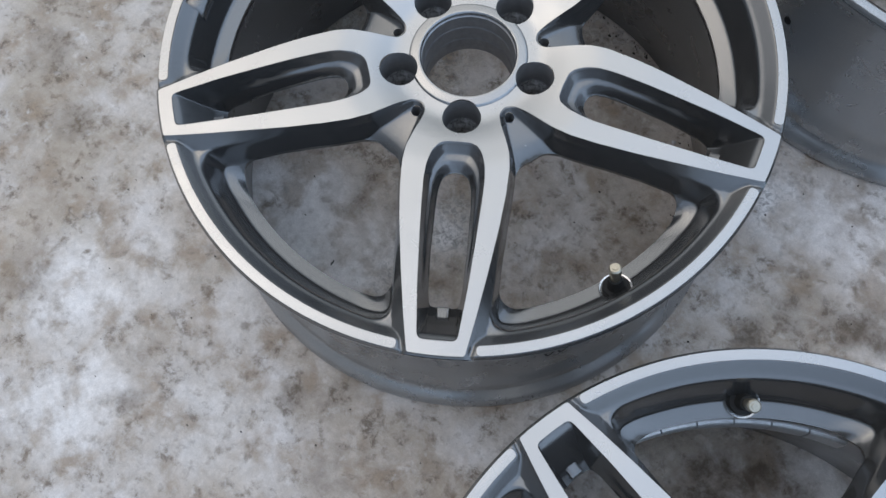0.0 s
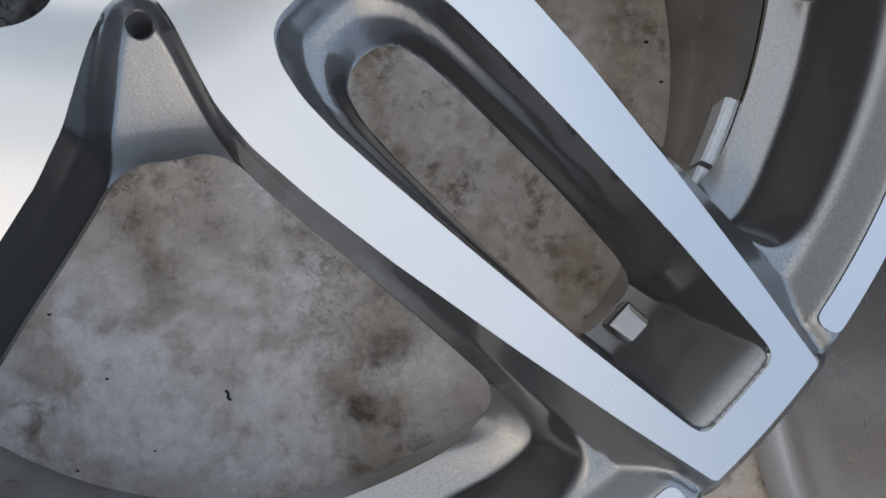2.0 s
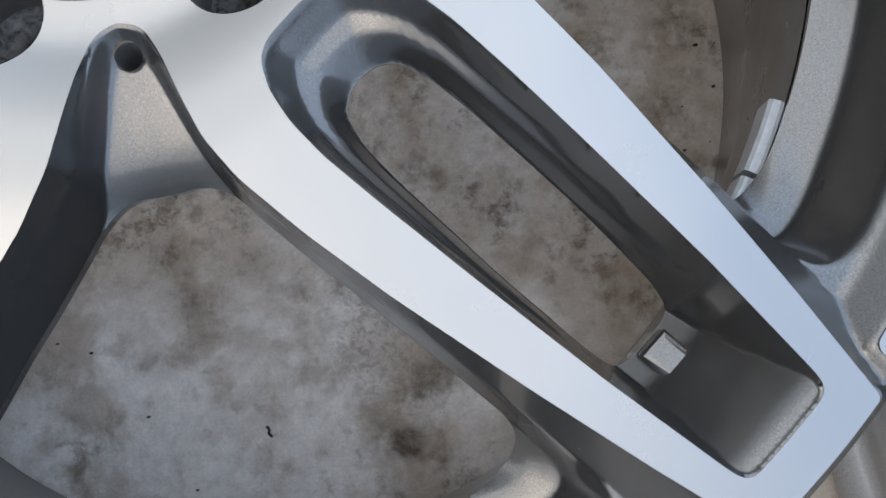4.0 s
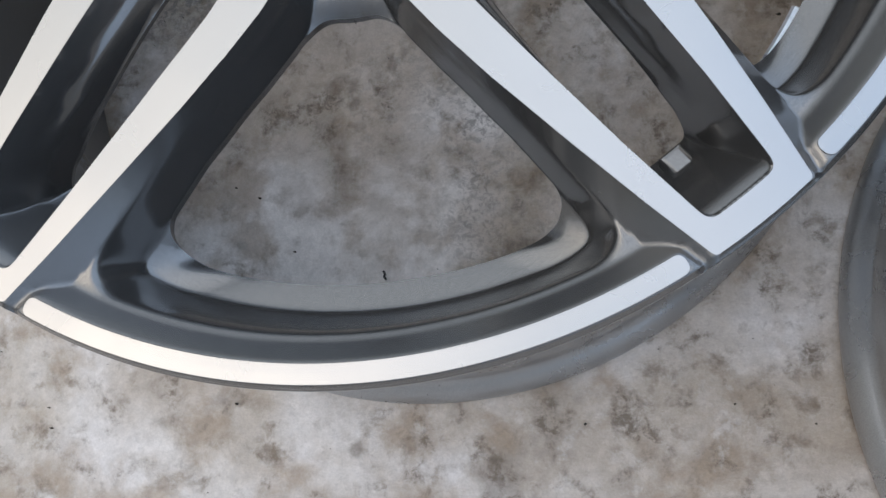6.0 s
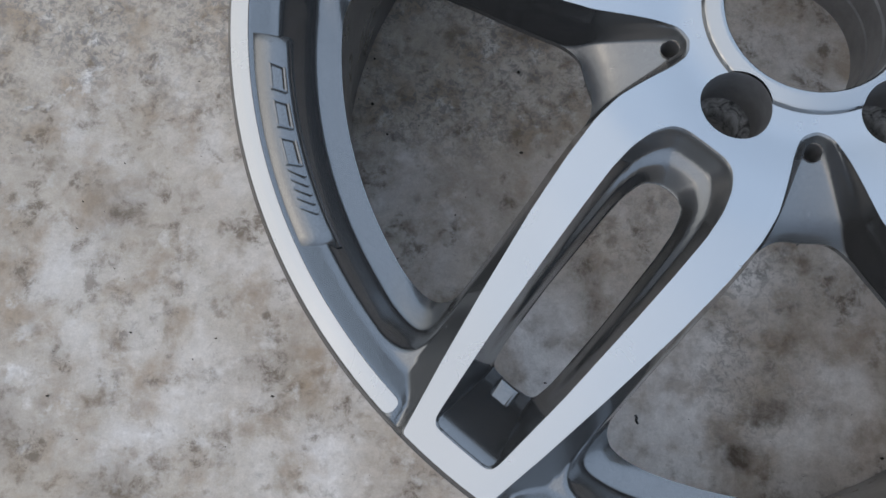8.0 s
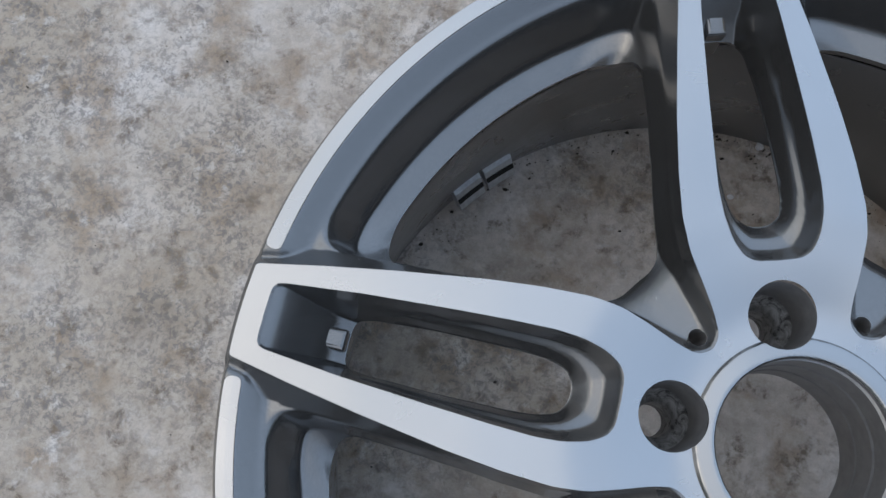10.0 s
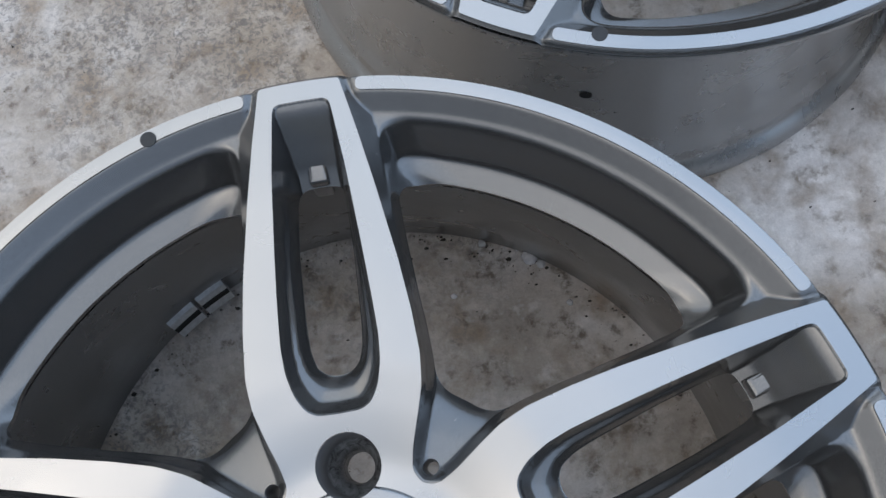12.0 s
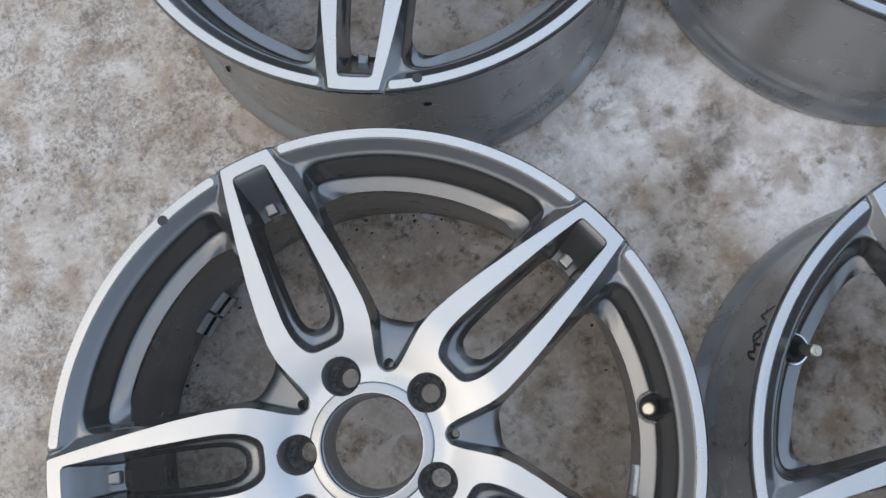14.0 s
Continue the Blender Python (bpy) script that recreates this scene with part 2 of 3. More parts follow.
# patches inside the main wheel are whitened further, as painted light in its shadow
WHITES = [(0.48, 0.08, 0.095, 1.5), (0.38, 0.21, 0.090, 1.5), (0.27, 0.17, 0.055, 1.1), (0.54, 0.16, 0.06, 1.3), (-0.26, -0.22, 0.045, 0.3), (-0.25, -0.26, 0.045, 0.3),
          (-0.32, -0.14, 0.050, 0.25), (-0.37, -0.12, 0.040, 0.2), (-0.07, -0.25, 0.045, 0.5), (0.02, -0.09, 0.050, 0.9), (-0.03, -0.15, 0.050, 1.3),
          (0.09, -0.15, 0.040, 0.8), (-0.21, -0.35, 0.061, 0.8), (-0.16, -0.30, 0.056, 0.5), (-0.11, -0.41, 0.059, 0.8), (-0.14, -0.47, 0.047, 0.7),
          (0.0, -0.35, 0.060, 0.5), (-0.10, -0.15, 0.068, 1.6), (-0.02, -0.18, 0.055, 1.6), (0.06, -0.19, 0.031, 0.8), (-0.42, 0.22, 0.061, 0.15), (0.46, -0.02, 0.07, 1.2), (-0.33, 0.37, 0.050, 0.6), (0.14, -0.02, 0.05, 0.4)]
STAINS = [(0.43, 0.14, 0.024, 0.8), (0.40, 0.12, 0.024, 0.8), (0.37, 0.10, 0.022, 0.6), (0.33, 0.08, 0.022, 0.45), (0.31, 0.04, 0.018, 0.8),
          (0.32, 0.02, 0.016, 0.6), (0.38, 0.27, 0.027, 0.4), (-0.37, -0.05, 0.022, 0.6), (-0.13, -0.24, 0.009, 0.7), (-0.05, -0.27, 0.006, 0.8),
          (-0.35, -0.24, 0.026, 0.5), (-0.44, -0.20, 0.028, 0.6), (-0.26, -0.37, 0.028, 0.6), (-0.08, -0.39, 0.015, 0.7), (0.03, -0.29, 0.016, 0.6),
          (0.07, -0.23, 0.021, 0.4), (0.37, -0.10, 0.038, 0.95), (0.41, -0.07, 0.040, 0.95), (0.43, -0.12, 0.032, 0.9), (-0.07, -0.10, 0.030, 0.4),
          (0.03, -0.19, 0.011, 1.1), (0.05, -0.16, 0.010, 1.2), (-0.46, 0.22, 0.028, 0.6), (-0.34, 0.11, 0.021, 0.5)]
PAINT = metallic_paint("graphite_paint", (0.160, 0.160, 0.160), 0.235, 0.80, 0.8, 0.16)
BARREL = metallic_paint("barrel_paint", (0.375, 0.38, 0.385), 0.30, 0.78, 0.35, 0.1)
# the barrel's paint again, darkened to put the shade inside it into the colour
INNER_SHADED = metallic_paint("inner_shaded_paint", (0.145, 0.145, 0.147), 0.30, 0.6, 0.5, 0.2)
BRIGHT = machined("turned_aluminium", (0.412, 0.414, 0.417))
RING = machined("hub_aluminium", (0.35, 0.35, 0.35), 0.2, 900.0)
BORE = plain("cast_bore", (0.30, 0.30, 0.305), 0.42, 0.75, 160.0, 0.12, 0.08)
SEAT = scuffed("scuffed_seat")
RUBBER = plain("black_rubber", (0.008, 0.008, 0.008), 0.8, 0.0, 500.0, 0.3, 0.1)
BRASS = plain("nickel_valve", (0.45, 0.41, 0.33), 0.3, 0.9, 700.0, 0.15, 0.1)
CHROME = plain("washer_metal", (0.6, 0.6, 0.6), 0.25, 1.0, 700.0, 0.1, 0.05)
ZINC = plain("zinc_weight", (0.55, 0.58, 0.61), 0.30, 0.6, 260.0, 0.15, 0.15)
INK = plain("black_ink", (0.012, 0.012, 0.014), 0.55, 0.0, 500.0, 0.2, 0.0)
STICKER = plain("dark_dot", (0.022, 0.024, 0.027), 0.55, 0.0, 500.0, 0.2, 0.05)
SNOW = snow_ground()
ICE = plain("lump_ice", (0.62, 0.62, 0.64), 0.5, 0.0, 240.0, 0.12, 0.3)
GRIT = plain("dark_grit", (0.03, 0.025, 0.02), 0.8, 0.0, 900.0, 0.4, 0.2)


# ---- mesh helpers ----
def part(name, me, mat, parent, label="", m=None):
    """Links a mesh (or bmesh) as one object under a thing or a part."""
    if isinstance(me, bmesh.types.BMesh):
        bm, me = me, bpy.data.meshes.new(name)
        bm.to_mesh(me)
        bm.free()
    if not me.materials:
        me.materials.append(mat)
    ob = new(name, me)
    ob.parent = parent
    if m is not None:
        ob.matrix_basis = m
    if label:
        tagged(ob, label)
    return ob


def mesh_from(name, verts, faces, smooth=True):
    me = bpy.data.meshes.new(name)
    me.from_pydata([tuple(map(float, v)) for v in verts], [], [tuple(map(int, f)) for f in faces])
    if smooth:
        me.polygons.foreach_set("use_smooth", [True] * len(me.polygons))
    me.update()
    return me


def lathe(name, profile, steps=192, sharp=35.0, start=0.0, sweep=360.0):
    """A mesh of revolution about z from (radius, height) pairs."""
    bm = bmesh.new()
    rows, full = [], sweep >= 360
    for k in range(steps if full else steps + 1):
        t = radians(start + sweep * k / steps)
        rows.append([bm.verts.new((r * math.cos(t), r * math.sin(t), z)) for r, z in profile])
    for k in range(steps):
        p, q = rows[k], rows[(k + 1) % len(rows)]
        for i in range(len(profile) - 1):
            bm.faces.new((p[i], q[i], q[i + 1], p[i + 1]))
    for f in bm.faces:
        f.smooth = True
    bm.normal_update()
    for ed in bm.edges:
        if len(ed.link_faces) == 2 and ed.calc_face_angle(0) > radians(sharp):
            ed.smooth = False
    me = bpy.data.meshes.new(name)
    bm.to_mesh(me)
    bm.free()
    return me


def smax(a, b, k):
    h = np.maximum(k - np.abs(a - b), 0) / k
    return np.maximum(a, b) + h * h * k / 4


def table(xs, ys, soft, lo=-0.02, hi=0.30, step=0.0001):
    """A smoothed piecewise-linear function."""
    g = np.arange(lo, hi, step)
    y = np.interp(g, xs, ys)
    n = max(1, int(3 * soft / step))
    k = np.exp(-0.5 * (np.arange(-n, n + 1) * step / soft) ** 2)
    y = np.convolve(np.pad(y, n, mode="edge"), k / k.sum(), mode="valid")
    return lambda v: np.interp(v, g, y)


def outline(half):
    """A closed loop, mirrored in the spoke's axis, from (along, half-width) pairs."""
    p = np.array(half)
    t = np.concatenate([[0], np.cumsum(np.hypot(*np.diff(p, axis=0).T))])
    s = np.linspace(0, t[-1], 90)
    f = table(t, p[:, 0], 0.0018, -0.05, t[-1] + 0.05), table(t, p[:, 1], 0.0018, -0.05, t[-1] + 0.05)
    q = np.stack([f[0](s), f[1](s)], 1)
    q[0], q[-1] = p[0], p[-1]
    return np.concatenate([q, (q * (1, -1))[::-1]])


def inside(p, loop):
    """Signed distance of points to a closed loop, negative inside."""
    a, b = loop, np.roll(loop, -1, 0)
    best, odd = np.full(len(p), 9.0), np.zeros(len(p), bool)
    for (ax, ay), (bx, by) in zip(a, b):
        ex, ey = bx - ax, by - ay
        n = ex * ex + ey * ey
        if n < 1e-14:
            continue
        t = np.clip(((p[:, 0] - ax) * ex + (p[:, 1] - ay) * ey) / n, 0, 1)
        best = np.minimum(best, np.hypot(p[:, 0] - ax - t * ex, p[:, 1] - ay - t * ey))
        if ay != by:
            odd ^= ((ay > p[:, 1]) != (by > p[:, 1])) & (p[:, 0] < ex * (p[:, 1] - ay) / ey + ax)
    return np.where(odd, -best, best)


def cut(v, t, value):
    """Splits the flat triangles t over the points v along the zero line of value."""
    s = value(v)
    s[np.abs(s) < 4e-5] = 0
    sg = np.sign(s)[t]
    cross = (sg.max(1) > 0) & (sg.min(1) < 0)
    keep, extra, made = [tuple(x) for x in t[~cross]], [], {}

    def mid(i, j):
        key = (min(i, j), max(i, j))
        if key not in made:
            f = s[i] / (s[i] - s[j])
            made[key] = len(v) + len(extra)
            extra.append(v[i] + (v[j] - v[i]) * f)
        return made[key]

    for tri in t[cross]:
        q = [int(i) for i in tri]
        g = [np.sign(s[i]) for i in q]
        if 0 in g:
            k = g.index(0)
            a, b, c = q[k], q[(k + 1) % 3], q[(k + 2) % 3]
            m = mid(b, c)
            keep += [(a, b, m), (a, m, c)]
        else:
            k = next(k for k in range(3) if g[k] != g[(k + 1) % 3] and g[k] != g[(k + 2) % 3])
            a, b, c = q[k], q[(k + 1) % 3], q[(k + 2) % 3]
            m, n = mid(a, b), mid(a, c)
            keep += [(a, m, n), (m, b, c), (m, c, n)]
    return (np.concatenate([v, np.array(extra)]) if extra else v), np.array(keep)


# ---- the wheel casting: one fifth, spoke along +x ----
RIM, LIP, HUB_CUT, HUB_OUT = 0.2455, 0.2437, 0.0377, 0.0470
LUG_AT, LUG_R = 0.0562, 0.0150
PIN_AT, PIN_R = 0.0618, 0.0037
SPOKE = outline([(0.020, 0.0), (0.020, 0.024), (0.040, 0.0268), (0.050, 0.0282), (0.060, 0.0302), (0.073, 0.0345),
                 (0.086, 0.0385), (0.100, 0.0400), (0.121, 0.0390), (0.146, 0.0364), (0.165, 0.0336),
                 (0.184, 0.0308), (0.215, 0.0256), (0.2415, 0.0205), (0.252, 0.0185), (0.252, 0.0)])
SLOT = outline([(0.0793, 0.0), (0.0796, 0.0102), (0.0822, 0.0150), (0.0895, 0.0192), (0.100, 0.0218), (0.112, 0.0226),
                (0.130, 0.0220), (0.156, 0.0206), (0.195, 0.0180), (0.2300, 0.0145), (0.2328, 0.0136), (0.2333, 0.0112), (0.2335, 0.0)])
GAP = outline([(0.0985, 0.0), (0.0990, 0.0050), (0.1030, 0.0100), (0.112, 0.0125), (0.125, 0.0133), (0.160, 0.0136),
               (0.190, 0.0125), (0.1985, 0.0112), (0.2000, 0.0095), (0.2005, 0.0)])
disc_z = table([0.0, 0.058, 0.068, 0.080, 0.100, 0.140, 0.190, 0.2455], [0.2015, 0.2015, 0.2050, 0.2085, 0.2120, 0.2130, 0.2125, 0.2105], 0.004)
ring_top = table([0.0377, 0.0384, 0.0396, 0.0459, 0.0470], [0.2028, 0.2041, 0.2041, 0.2031, 0.2016], 0.0002)


def face_z(r):
    """The turned face: the raised hub ring, then the disc and the spokes."""
    return np.where(r < HUB_OUT, ring_top(r), disc_z(r))


flank_w = table([0.05, 0.075, 0.100, 0.140, 0.165, 0.190, 0.215], [0.0060, 0.0055, 0.0050, 0.0048, 0.0064, 0.0092, 0.0125], 0.006)
ledge_w = table([0.05, 0.085, 0.100, 0.140, 0.165, 0.190, 0.215, 0.23], [0.0008, 0.0012, 0.0014, 0.0018, 0.0032, 0.0060, 0.0090, 0.0100], 0.006)
ring_z = table([0.190, 0.2252, 0.2265, 0.2360, 0.2440, 0.2455], [0.1995, 0.2000, 0.2008, 0.2098, 0.2103, 0.2060], 0.0006)
wall_z = table([0.0, 1.0, 2.3, 4.0], [0.0, 1.0, 1.19, 1.55], 0.11, -3.0, 9.0, 0.002)
pad_z = table([0.050, 0.0575, 0.0660, 0.0800, 0.0900, 0.0955, 0.105], [0.1970, 0.1962, 0.1950, 0.1925, 0.1898, 0.1845, 0.165], 0.0026)
end_z = table([0.0, 0.0050, 0.0165, 0.0260, 0.0400], [0.0, 0.0030, 0.0195, 0.0320, 0.0440], 0.0014)
slope = table([0.0, 0.04, 0.10, 0.34, 0.62, 0.72, 1.0], [0.0, 0.03, 0.14, 0.48, 0.58, 0.68, 1.0], 0.025, -0.2, 1.2, 0.001)


def radius(p):
    return np.hypot(p[:, 0], p[:, 1])


def bright(p):
    """Negative on the turned spoke face, the slot counted in."""
    return smax(-smax(-inside(p, SPOKE), 0.0545 - radius(p), 0.0065), radius(p) - LIP, 0.0016)


def window(p):
    """Negative in the open window beside the spoke."""
    r = radius(p)
    return smax(smax(r - 0.2032, (1.0 - inside(p, SPOKE) / flank_w(r)) * 0.006, 0.016), 0.0968 - r, 0.012)


def pocket(p):
    r = radius(p)
    return smax(r - 0.2252, ledge_w(r) - bright(p), 0.018)


def walled(p):
    """How far down the pocket's wall a point lies (0 at its top edge, 1 at its foot), and the casting without the hub's pads."""
    r, d = radius(p), bright(p)
    top, top_w = face_z(r), ledge_w(r)
    ring = ring_z(r) - 0.0022 * np.exp(-((d - 0.0032) / 0.0022) ** 2) * np.clip((r - 0.228) / 0.006, 0, 1)
    rail = smax(top - 0.010 * np.clip(d / top_w, 0, 1), ring, 0.002)
    by_rim, by_spoke = r - 0.2252, top_w - d
    q = -smax(by_rim, by_spoke, 0.018)
    share = 1 / (1 + np.exp(-np.clip((by_rim - by_spoke) / 0.0055, -30, 30)))
    wide = share * 0.0100 + (1 - share) * np.maximum(flank_w(r) - top_w, 0.002)
    deep = share * 0.0275 + (1 - share) * (0.0190 + 0.0045 * np.clip((r - 0.165) / 0.035, 0, 1))
    return q / wide, rail - deep * wall_z(np.clip(q / wide, -2.5, 8))


def meeting(p):
    """Zero where the spoke's flank runs out into the pad beside the pin hole."""
    r = radius(p)
    return np.where(r < 0.102, walled(p)[1] - pad_z(r), 0.05)


def height(p):
    r, d, ds, dg = radius(p), bright(p), inside(p, SLOT), inside(p, GAP)
    top = face_z(r)
    cast = smax(walled(p)[1], np.where(r < 0.15, pad_z(r), 0.1), 0.017)
    cast = np.minimum(cast, top - 0.25 * np.clip(d, 0, 0.002))
    s = np.clip(-ds, 0, 1) / np.maximum(np.clip(-ds, 0, 1) + np.maximum(dg, 0), 1e-6)
    deep = 0.0195 + 0.0150 * np.clip((p[:, 0] - 0.100) / 0.100, 0, 1)
    hollow = top - deep * slope(s)
    # outer end of the slot: two flat sides, a sloping end and a floor
    side, end = np.maximum(-ds, 0), np.maximum(0.2336 - p[:, 0], 0)
    box = smax(top - 0.0370 * side / 0.0062, top - end_z(end), 0.006)
    k = np.clip((p[:, 0] - 0.172) / 0.030, 0, 1)
    k = k * k * (3 - 2 * k)
    hollow = np.minimum(hollow + (box - hollow) * k, top)
    return np.where(d <= 1e-6, np.where(ds < 0, hollow, top), cast)


def fifth():
    """The painted casting of one spoke with its share of rim and hub, and its turned face, as two meshes."""
    step = 0.0011
    nu, nv = int(0.216 / step), int(0.312 / step)
    v = np.array([(0.028 + (i + 0.5 * (j % 2)) * step, -0.1520 + j * step * 0.98) for j in range(nv) for i in range(nu + 6)])
    w = nu + 6
    t = []
    for j in range(nv - 1):
        for i in range(w - 1):
            a, b, c, d = j * w + i, j * w + i + 1, (j + 1) * w + i, (j + 1) * w + i + 1
            t += [(a, b, d), (a, d, c)] if j % 2 else [(a, b, c), (b, d, c)]
    t = np.array(t)
    mid = v[t].mean(1)
    t = t[(np.abs(np.arctan2(mid[:, 1], mid[:, 0])) < radians(38)) & (radius(mid) < RIM + 0.003) & (radius(mid) > HUB_CUT - 0.003)]
    c, s = math.cos(radians(36)), math.sin(radians(36))
    seam = lambda p: p[:, 0] * s - np.abs(p[:, 1]) * c
    pin = lambda p: np.hypot(p[:, 0] - PIN_AT * c, np.abs(p[:, 1]) - PIN_AT * s) - PIN_R
    lug = lambda p: np.hypot(p[:, 0] - LUG_AT, p[:, 1]) - LUG_R
    slot, gap = (lambda p: inside(p, SLOT)), (lambda p: inside(p, GAP))
    gone = [(lambda p: -seam(p)), (lambda p: radius(p) - RIM), (lambda p: HUB_CUT - radius(p)), (lambda p: -window(p)),
            (lambda p: -gap(p)), (lambda p: -lug(p)), (lambda p: -pin(p))]
    for f in gone:
        v, t = cut(v, t, f)
        t = t[f(v[t].mean(1)) <= 0]
        used, t = np.unique(t, return_inverse=True)
        v, t = v[used], t.reshape(-1, 3)
    for f in (bright, lambda p: bright(p) - 0.0004, lambda p: bright(p) - 0.0012, slot, *[(lambda p, k=k: slot(p) + k) for k in (0.0008, 0.0016, 0.0036)],
              lambda p: radius(p) - LIP, lambda p: radius(p) - HUB_OUT, lambda p: radius(p) - 0.0459, lambda p: radius(p) - 0.0384, pocket, *[(lambda p, k=k: walled(p)[0] - k) for k in (-0.18, 0.12, 0.36, 0.62, 0.88, 1.15)],
              meeting, lambda p: meeting(p) - 0.004, lambda p: meeting(p) + 0.004):
        v, t = cut(v, t, f)
    z = height(v)
    mid = v[t].mean(1)
    shiny = (bright(mid) < 0) & (slot(mid) > 0)
    hub = radius(mid) < HUB_OUT
    made = []
    for name, mask in (("spoke", ~shiny & ~hub), ("turned_face", shiny & ~hub), ("hub_ring", hub)):
        used, tt = np.unique(t[mask], return_inverse=True)
        tt = tt.reshape(-1, 3)
        high = {"spoke": z[used], "turned_face": disc_z(radius(v[used])), "hub_ring": ring_top(radius(v[used]))}[name]
        vv = np.column_stack([v[used], high])
        faces = [tuple(x) for x in tt]
        nrm = np.zeros_like(vv)
        cr = np.cross(vv[tt[:, 1]] - vv[tt[:, 0]], vv[tt[:, 2]] - vv[tt[:, 0]])
        for k in range(3):
            np.add.at(nrm, tt[:, k], cr)
        if name == "spoke":
            fine = 0.00016
            # on the edges of the turned face the paint takes the slant that it has just beyond the edge
            q = vv[:, :2].copy()
            for edge, way in ((slot, -1), (bright, 1)):
                on = np.abs(edge(q)) < 6e-5
                rise = np.column_stack([edge(q[on] + np.array(e)) - edge(q[on] - np.array(e)) for e in ((fine, 0), (0, fine))])
                q[on] += way * 0.0004 * rise / np.maximum(np.linalg.norm(rise, axis=1), 1e-12)[:, None]
            slant = [(height(q + np.array(e)) - height(q - np.array(e))) / (2 * fine) for e in ((fine, 0), (0, fine))]
            nrm = np.column_stack([-np.clip(slant[0], -12, 12), -np.clip(slant[1], -12, 12), np.ones(len(q))])
        for sgn in (1, -1):
            n = np.array([s, -sgn * c, 0])
            on = np.abs(vv[:, :2] @ n[:2]) < 2e-5
            nrm[on] -= np.outer(nrm[on] @ n, n)
        nrm /= np.maximum(np.linalg.norm(nrm, axis=1), 1e-12)[:, None]
        if name != "turned_face":
            # walls of the openings, down to the back of the casting
            count = {}
            for tri in tt:
                for k in range(3):
                    ed = (int(tri[k]), int(tri[(k + 1) % 3]))
                    count[ed] = count.get(ed, 0) + 1
            edges = [ed for ed in count if (ed[1], ed[0]) not in count]
            m2 = (vv[[a for a, b in edges], :2] + vv[[b for a, b in edges], :2]) / 2
            wall = (np.abs(window(m2)) < 4e-4) | (np.abs(gap(m2)) < 4e-4)
            if name == "hub_ring":
                wall = (np.abs(lug(m2)) < 4e-4) | (radius(m2) > HUB_OUT - 1e-4)
            top, low, extra, extra_n = {}, {}, [], []
            base = len(vv)
            for (a, b), ok, mm in zip(edges, wall, m2):
                if not ok:
                    continue
                dx, dy = vv[b][:2] - vv[a][:2]
                way = np.array([dy, -dx, 0]) / max(math.hypot(dx, dy), 1e-9)
                for i in (a, b):
                    out = way
                    for sgn in (1, -1):
                        side = np.array([s, -sgn * c, 0])
                        if abs(vv[i] @ side) < 2e-5:
                            out = way - side * (way @ side)
                    if i not in top:
                        top[i], low[i] = base + len(extra), base + len(extra) + 1
                        extra += [vv[i], np.array([vv[i][0], vv[i][1], 0]) - out * 0.0010 + np.array([0, 0, vv[i][2] - (0.0055 if abs(window(vv[i][None, :2])[0]) < 4e-4 else 0.0035)])]
                        extra_n += [out * 1.0, out * 1.0]
                    else:
                        extra_n[top[i] - base] = extra_n[top[i] - base] + out
                        extra_n[low[i] - base] = extra_n[low[i] - base] + out
                faces.append((top[b], top[a], low[a], low[b]))
            if extra:
                en = np.array(extra_n)
                vv, nrm = np.concatenate([vv, extra]), np.concatenate([nrm, en / np.linalg.norm(en, axis=1)[:, None]])
        if name == "hub_ring":
            spun, spun_n, spun_f = [], [], []
            for k in range(5):
                m = np.array(Matrix.Rotation(radians(72 * k), 3, "Z"))
                spun_f += [tuple(i + k * len(vv) for i in f) for f in faces]
                spun.append(vv @ m.T)
                spun_n.append(nrm @ m.T)
            vv, nrm = np.concatenate(spun), np.concatenate(spun_n)
            _, first, back = np.unique(np.round(np.column_stack([vv * 1e5, nrm * 20])), axis=0, return_index=True, return_inverse=True)
            back = back.ravel()
            vv, nrm, faces = vv[first], nrm[first], [tuple(int(back[i]) for i in f) for f in spun_f]
            faces = [f for f in faces if len(set(f)) == len(f)]
        me = mesh_from(name, vv, faces)
        me.normals_split_custom_set_from_vertices([tuple(map(float, x)) for x in nrm])
        made.append(me)
    return made


def tab_block():
    """The small square boss at the outer end of the slot."""
    bm = bmesh.new()
    rows = []
    for z, w in ((0.1600, 0.0052), (0.1792, 0.0052), (0.1806, 0.0049), (0.1815, 0.0042), (0.1819, 0.0030)):
        rows.append([bm.verts.new((0.2060 + sx * w + (0.0030 if sx > 0 else 0), sy * w, z + 0.0008 * sx)) for sx, sy in ((-1, -1), (1, -1), (1, 1), (-1, 1))])
    for p, q in zip(rows, rows[1:]):
        for i in range(4):
            bm.faces.new((p[i], p[(i + 1) % 4], q[(i + 1) % 4], q[i]))
    bm.faces.new(rows[-1])
    bmesh.ops.bevel(bm, geom=[e for e in bm.edges if abs(e.verts[0].co.z - e.verts[1].co.z) > 0.0045], offset=0.0015, segments=3, affect="EDGES", profile=0.5)
    me = bpy.data.meshes.new("slot_boss")
    bm.to_mesh(me)
    bm.free()
    return me


